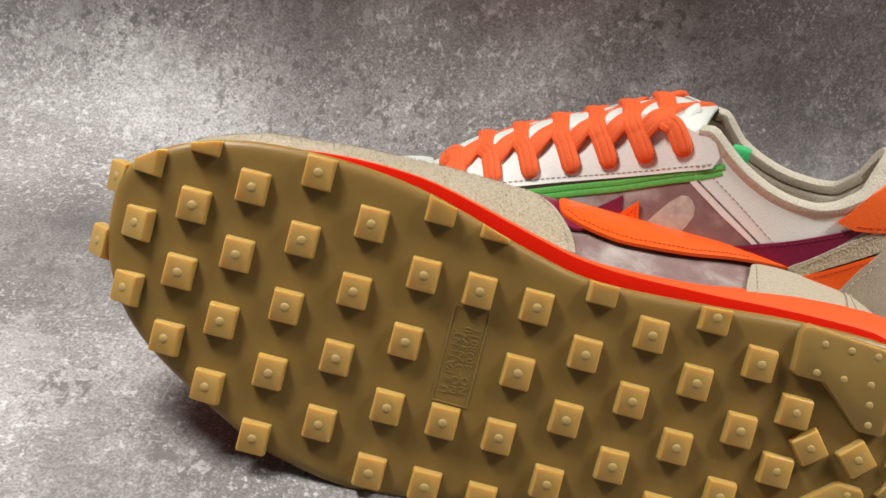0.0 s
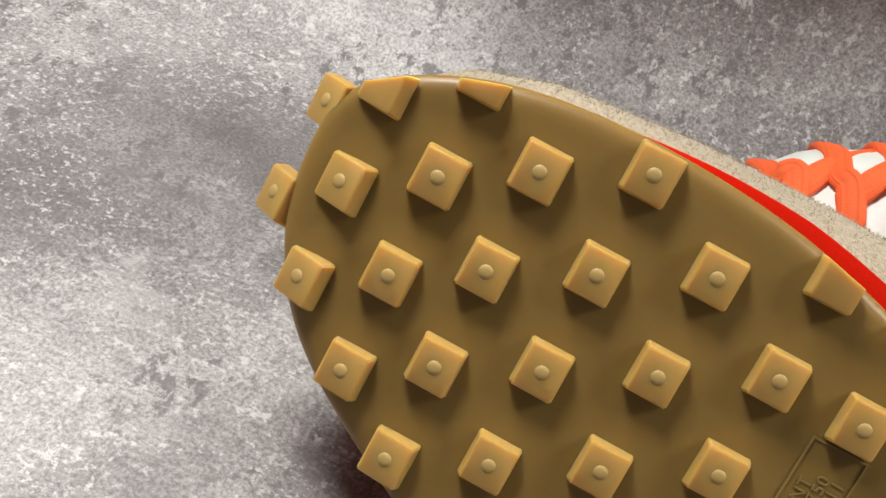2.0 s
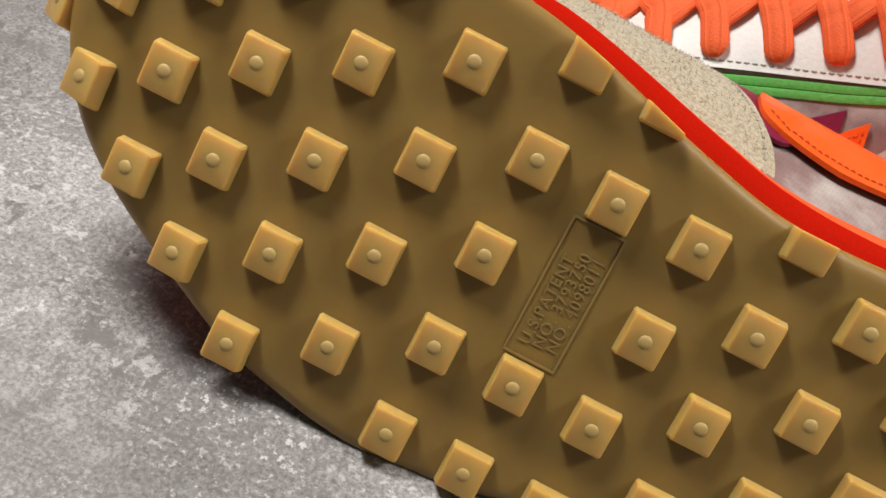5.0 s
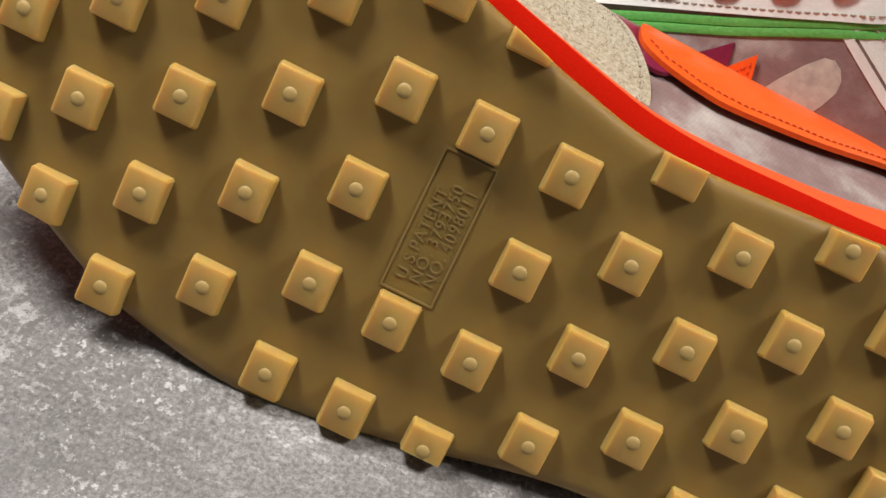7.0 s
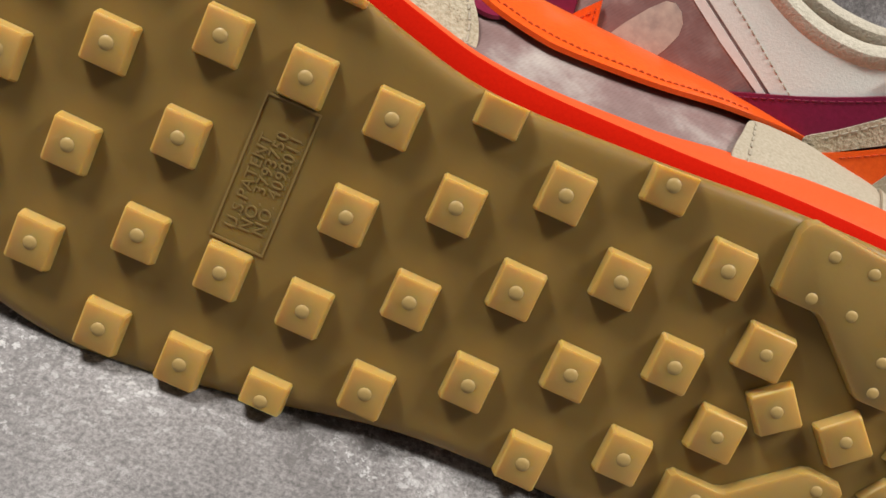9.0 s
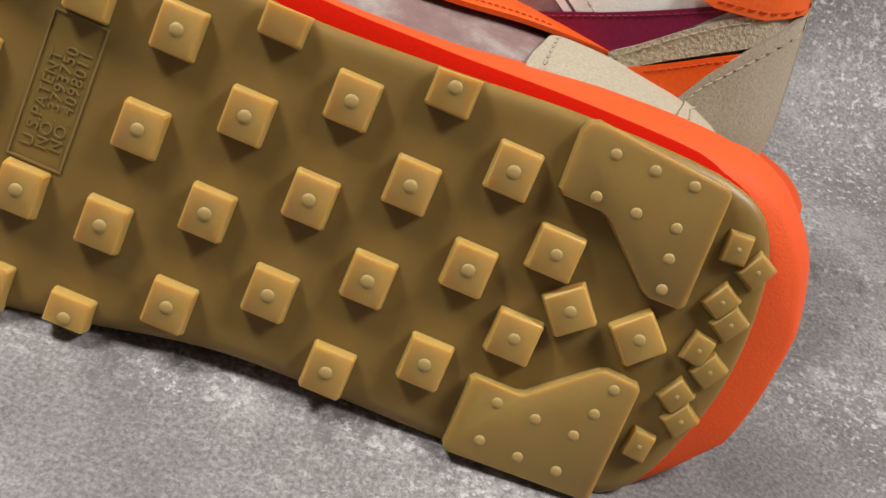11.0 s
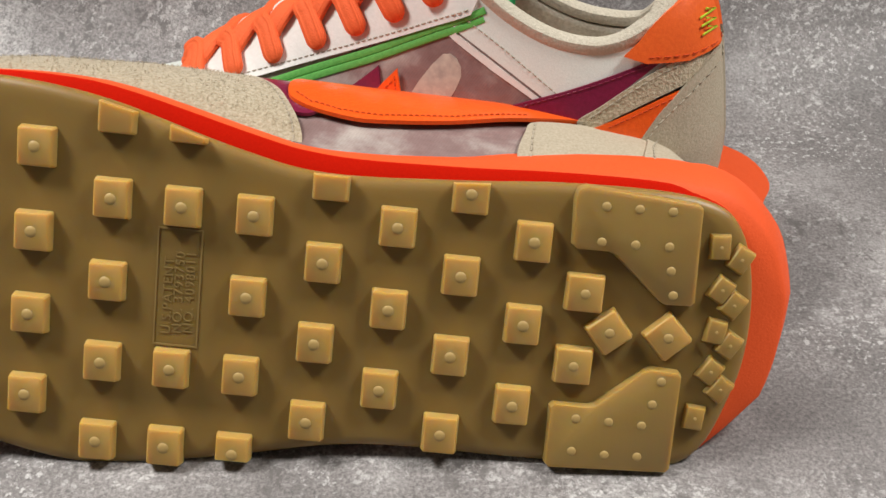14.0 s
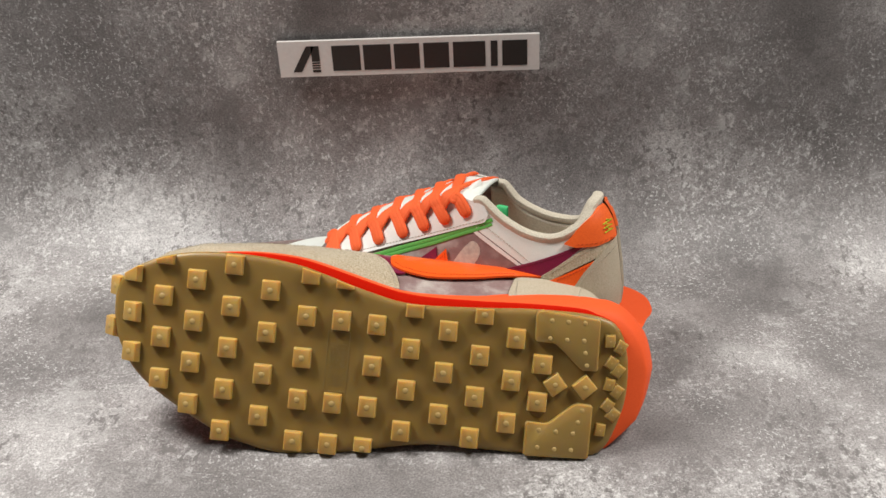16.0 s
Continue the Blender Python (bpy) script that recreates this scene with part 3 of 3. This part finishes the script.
def standing_shoe():
    shoe = empty("sneaker", STANDING, "cream, clear and orange sneaker standing upright behind another", "shoe", "pair of sneakers")
    outline = curve_points([(2, 0, 0), (4, 16, 0), (16, 33, 0), (60, 37, 0), (120, 38, 0), (170, 43, 0), (215, 47, 0), (255, 42, 0), (282, 26, 0), (290, 0, 0),
                            (282, -26, 0), (255, -40, 0), (215, -42, 0), (170, -38, 0), (120, -34, 0), (60, -36, 0), (16, -33, 0), (1, -16, 0)], 6, True)
    loops = []
    for z, grow, tuck in ((7, -3, 16), (10, -1, 12), (22, 0, 6), (31, 1, 1), (34, 1.2, 0), (36.0, 0.6, 0.2), (37, -2, 1.5), (37, -9, 8)):
        loop = []
        for i, p in enumerate(outline):
            n = -outward(outline, i)
            heel = max(0.0, 1 - p.x / 30)
            fade = float(np.interp(p.x, [0, 90, 200, 290], [0.58, 0.66, 0.5, 0.3]))
            loop.append(((p.x + n.x * grow + heel * tuck) * MM, (p.y + n.y * grow + toe_in(p.x)) * MM, (z * fade if z > 8 else z * 0.8) * MM))
        loops.append(loop)
    part("midsole", rings(loops, True, True, True), FOAM, shoe, "orange foam midsole with jutting heel")
    loops = [[((p.x * 0.94 + 12) * MM, (p.y * k + toe_in(p.x)) * MM, z * MM) for p in outline] for z, k in ((0.3, 0.86), (1, 0.9), (6.5, 0.9))]
    part("outsole", rings(loops, True, True, True), GUM, shoe, "tan gum outsole")
    solid(part("side_panel", wall_mesh(14, 286, on_side), SHEER, shoe, "sheer pinkish nylon side panel"), 0.0012)
    solid(part("side_panel", wall_mesh(14, 286, on_far), SHEER, shoe, "sheer nylon side panel"), 0.0012)
    solid(part("lining", wall_mesh(16, 112, on_side, -2.4, 3.2), LINING, shoe, "cream mesh collar lining"), 0.002)
    solid(part("lining", wall_mesh(16, 112, on_far, -2.4, 3.2), LINING, shoe, "cream mesh collar lining"), 0.002)
    cols = []
    for k in range(20):
        x = 22 + 90 * k / 19
        cols.append([((x) * MM, (half_width(x, 45) - 3) * (1 - 2 * j / 8) * MM, 42 * MM) for j in range(9)])
    part("insole", rings(cols, False), LINING, shoe)
    # vamp and tongue bridge the two sides
    cols = []
    for k in range(48):
        x = 108 + (286 - 108) * k / 47
        w, z = half_width(x, rim(x)), rim(x)
        rise = float(np.interp(x, [108, 125, 160, 205, 230, 286], [3, 2, 3, 2.5, 3, 2]))
        cols.append([(x * MM, (w * math.cos(math.pi * j / 12) + toe_in(x)) * MM, (z - 1.0 + rise * math.sin(math.pi * j / 12)) * MM) for j in range(13)])
    solid(part("vamp", rings(cols, False), SATIN, shoe, "pale grey nylon vamp and tongue"), 0.002)
    cols = []
    for k in range(12):
        t = k / 11
        x, z = 132 - 19 * t, 86 + 6.5 * t
        cols.append([((x + 3 * abs(1 - j / 5)) * MM, (17 - 34 * j / 10) * MM, (z - 5 * (1 - j / 5) ** 2) * MM) for j in range(11)])
    solid(part("tongue", rings(cols, False), LEATHER, shoe, "white leather tongue top"), 0.004)

    # panels of the side that shows, from the lowest layer up
    quarter = [(107, 77), (105, 74.5), (90, 66), (74.5, 57.5), (60, 52), (40, 60), (33, 70), (36, 76), (47, 77.5), (55.5, 73.5), (66, 72.5), (77, 74), (91, 80), (100, 87.5), (104, 84)]
    veil = smooth_poly([(120, 46), (111, 42), (101, 60), (108, 66)], 4)
    part("inner_strap", panel_mesh(veil, on_side, 0.2, 0.5), VEILED, shoe, "cream strap showing through the nylon")
    part("quarter", panel_mesh(quarter, on_side, 0.2, 1.0), SATIN, shoe, "pearly white quarter panel")
    part("quarter_trim", panel_mesh([(106, 75.5), (104, 73), (89, 64.4), (73, 55.6), (75, 55), (91, 63), (106.5, 72)], on_side, 0.3, 0.8), LEATHER, shoe, "white edge strip")
    part("stitching", stitch_mesh([(101, 77.5), (88, 70), (74, 61.5), (66, 57)], on_side, 1.2, 2.2, 1.4, 0.4), THREAD, shoe)
    plum = [(36.5, 75), (50, 68.5), (68, 60), (86, 52.4), (105, 45.5), (118, 44), (125, 46), (127.5, 52), (129.5, 59.2), (134, 55), (141, 49), (149, 46.5), (158, 47.5), (166, 46), (164, 41), (150, 35), (120, 33), (90, 38), (61, 52.6), (48, 64)]
    part("side_stripe", panel_mesh(plum, on_side, 0.9, 1.1), PLUM, shoe, "burgundy leather side stripe")
    part("stitching", stitch_mesh([(40, 72.2), (52, 66.3), (70, 58.2), (86, 51.2)], on_side, 2.0, 2.0, 1.3, 0.4), PLUM, shoe)
    band = smooth_poly([(62, 52), (56, 57), (47, 64.5), (37, 71.8), (29, 76.2), (23, 77.5), (26, 70), (36, 63), (48, 56), (57, 50.5)])
    part("side_band", panel_mesh(band, on_side, 1.6, 1.2), SUEDE, shoe, "beige suede band")
    part("stitching", stitch_mesh([(58, 53.8), (49, 61.3), (39, 68.6), (30, 74)], on_side, 2.8, 2.2, 1.5, 0.4), THREAD, shoe)
    tail = [(31, 64.5), (40, 59.5), (50, 54), (60, 49), (90, 39), (110, 38.5), (117, 43), (119.5, 49), (122.6, 59.6), (127, 54.5), (131, 49), (133, 38), (112, 28), (80, 30), (60, 36), (36, 47)]
    part("side_stripe", panel_mesh(tail, on_side, 2.0, 1.1), ORANGE, shoe, "orange leather side stripe")
    part("stitching", stitch_mesh([(32, 62.5), (41, 57.5), (51, 52)], on_side, 3.1, 1.8, 1.2, 0.4), ORANGE_THREAD, shoe)
    part("stitching", stitch_mesh([(121, 49), (122.8, 56.5), (128, 50.5)], on_side, 3.1, 1.8, 1.2, 0.4), ORANGE_THREAD, shoe)
    for surface in (on_side, on_far):
        counter = [(20, 28), (20, 44), (23, 60), (26.5, 75), (25, 78.5), (27, 75.5), (32, 67), (38.5, 55), (42.5, 47), (46, 36), (48, 26), (30, 24)]
        part("heel_counter", panel_mesh(counter, surface, 2.6, 1.2), COUNTER, shoe, "pale nubuck heel counter")
        tab = [(26, 78), (28.5, 79.5), (31, 85.5), (33.5, 90), (36, 93.5), (38.6, 93.5), (39.8, 89.5), (42, 86.5), (47.5, 77.5), (51, 73.2), (44, 71.4), (34, 72.2), (28, 75)]
        part("heel_tab", panel_mesh(tab, surface, 2.4, 1.4), TAB, shoe, "orange leather heel tab")
    part("stitching", stitch_mesh([(24.5, 74), (30.5, 64.5), (38, 52), (42, 44)], on_side, 3.9, 2.3, 1.5, 0.45), THREAD, shoe)
    part("stitching", stitch_mesh([(25, 77.8), (34, 74.2), (44, 73.2)], on_side, 3.9, 2.0, 1.3, 0.35), ORANGE_THREAD, shoe)
    # embroidery on the back of the heel tab: plain marks
    bm = bmesh.new()
    for z in (79.5, 82, 84.5):
        sweep([on_side(heel_back(z) + 3.5, z, 4.1), on_side(heel_back(z) + 1, z + 1.5, 4.2), on_side(heel_back(z) + 3.0, z + 2.2, 4.1)], 0.8 * MM, 0.5 * MM, 6, up=lambda i: Vector((-1, 0.6, 0)), bm=bm)
    part("embroidery", bm, LIME, shoe, "lime embroidered marks")

    # eyestay, its dark edge and the green piping under it
    stay = [(206, 43), (199, 39.5), (192, 41.5), (168, 51), (142.6, 61.2), (120, 70.6), (100, 79.5), (98.5, 84), (103, 91), (111, 90), (126, 92.5), (147, 81.5), (174, 67.5), (203, 51)]
    part("eyestay", panel_mesh(stay, on_side, 0.8, 1.5), LEATHER, shoe, "white leather eyestay")
    part("eyestay", panel_mesh(stay, on_far, 0.8, 1.5), LEATHER, shoe, "white leather eyestay")
    part("stitching", stitch_mesh([(198, 41.6), (168, 53), (142.6, 63), (120, 72.4), (101, 81)], on_side, 2.3, 2.2, 1.4, 0.45), THREAD, shoe)
    for low, wide, off in ((2.8, 2.6, 0.7), (5.4, 2.6, 0.5)):
        path = [on_side(x, float(np.interp(x, [96, 132, 172, 190], [81.5, 63.8, 46.5, 39])) - low + 2.2, off) for x in np.linspace(96, 186, 28)]
        part("piping", sweep(path, 2.7 * MM, 2.0 * MM, 8, up=lambda i: Vector((0, 1, 0.3))), GREEN, shoe, "green piping")
    root = on_side(93, 80, 0).y / MM - 3.5
    loop = curve_points([(92 * MM, y * MM, z * MM) for y, z in ((root, 72), (root + 0.4, 80), (root + 0.2, 86.5), (root - 1.2, 88.4), (root - 3.0, 87), (root - 3.6, 80), (root - 3.4, 72))], 4)
    turn = [math.pi * min(1.0, max(0.0, (i - 6) / 12)) for i in range(len(loop))]
    part("pull_loop", sweep(loop, 7.0 * MM, 1.2 * MM, 10, up=lambda i: Vector((0, math.cos(turn[i]), math.sin(turn[i])))), LOOP, shoe, "bright green webbing loop")
    # corded binding round the collar
    for surface in (on_side, on_far):
        path = [surface(x, rim(x) + 0.3, -0.6) for x in np.linspace(39, 108, 60)]
        part("collar_binding", sweep(path, 6.4 * MM, 5.2 * MM, 10, up=lambda i: Vector((0, 0.2, 1))), BINDING, shoe, "cream corded collar binding")
    back = [on_side(43, 84, -1), on_side(40.5, 90, -1.5), Vector((40 * MM, 8 * MM, 94 * MM)), Vector((39 * MM, 0, 95 * MM)), Vector((40 * MM, -8 * MM, 94 * MM)), on_far(40.5, 90, -1.5), on_far(43, 84, -1)]
    part("collar_binding", sweep([Vector(p) for p in curve_points(back, 5)], 7 * MM, 6 * MM, 10), BINDING, shoe)

    # flat laces: seven bars, crossing between the eyestays
    eyes = [(197, 45), (182.5, 50), (168.5, 56.5), (153, 63.2), (139.2, 69.8), (126, 76.2), (113, 83)]

    def lace(i, j, lift, width):
        x0, z0 = eyes[i]
        path = [on_side(x0 - 1.8, z0 - 2.2, 2.6), on_side(x0 - 1.0, z0 - 0.9, 3.8), on_side(x0 + 1.4, z0 + 2.4, 4.8), on_side(x0 + 5.4, z0 + 6.6, 5.4)]
        xe = x0 + 9.5
        path.append(on_side(xe, rim(xe) + 0.2, 4.0))
        xm, xf = x0 + 14, x0 + 19
        path.append(Vector((xm * MM, toe_in(xm) * MM, (rim(xm) + lift) * MM)))
        path.append(on_far(xf, rim(xf), 3.0) + Vector((0, 0, 1.0 * MM)))
        path.append(on_far(xf + 1, rim(xf + 1) - 8, 4))
        pts = curve_points(path, 9)

        def facing(k):
            p = pts[k]
            return Vector((0.35, p.y * 45, 0.7)).normalized()
        part("lace", sweep(pts, width * MM, 3.2 * MM, 40, up=facing, taper=True, ribs=9), LACE, shoe, "flat bright orange lace")
    for i in range(7):
        lace(i, i, 2.4 if i % 2 else 1.8, 7.8)
    for i in range(6):
        xa, xb = eyes[i][0] + 3.5, eyes[i][0] - 14
        xm = (xa + xb) / 2
        pts = curve_points([on_side(xa + 1.5, rim(xa) - 9, 2.8), on_side(xa - 4, rim(xa - 4) + 0.3, 4.0), Vector((xm * MM, toe_in(xm) * MM, (rim(xm) + 1.2) * MM)), on_far(xb, rim(xb), 2.6), on_far(xb, rim(xb) - 7, 2.6)], 6)
        part("lace", sweep(pts, 8.0 * MM, 3.0 * MM, 40, up=lambda k: Vector((0.35, pts[k].y * 45, 0.7)).normalized(), taper=True, ribs=9), LACE, shoe)
    return shoe


standing_shoe()


# ---- sign strip on the wall: plain dark shapes ----
def sign_strip():
    wide, high = 0.195, 0.0278
    ob = empty("sign", Matrix.Translation((-0.1010, WALL_Y - 0.007, 0.1388)) @ pose(0, 0, 0, 90, 0, 0) @ pose(0, 0, 0, 0, 0, 1.7) @ Matrix.Scale(0.9445, 4), "white paper sign strip with black shapes on the wall", "sign")
    bm = rings([[(x, y, z) for x, y in ((-wide / 2, -high / 2), (wide / 2, -high / 2), (wide / 2, high / 2), (-wide / 2, high / 2))] for z in (-0.003, 0.0)], True, True, True)
    part("board", bm, PAPER, ob, "white strip", False)
    def mark(x0, x1, y0, y1, skew=0.0):
        loops = [[(x0, y0, z), (x1, y0, z), (x1 + skew, y1, z), (x0 + skew, y1, z)] for z in (0.0, 0.0003)]
        part("mark", rings(loops, True, False, True), INK, ob, "", False)
    mark(-0.0875, -0.081, -0.010, 0.010, 0.0115)
    mark(-0.0725, -0.0665, -0.002, 0.010)
    for y in (-0.0038, -0.0057, -0.0076):
        mark(-0.0725, -0.0665, y, y + 0.001)
    mark(-0.0725, -0.0665, -0.0105, -0.0086)
    for x0, x1 in ((-0.057, -0.036), (-0.0335, -0.013), (-0.0105, 0.0085), (0.0115, 0.0305), (0.0335, 0.0575), (0.0615, 0.0665), (0.070, 0.0885)):
        mark(x0, x1, -0.0098, 0.0098)


sign_strip()
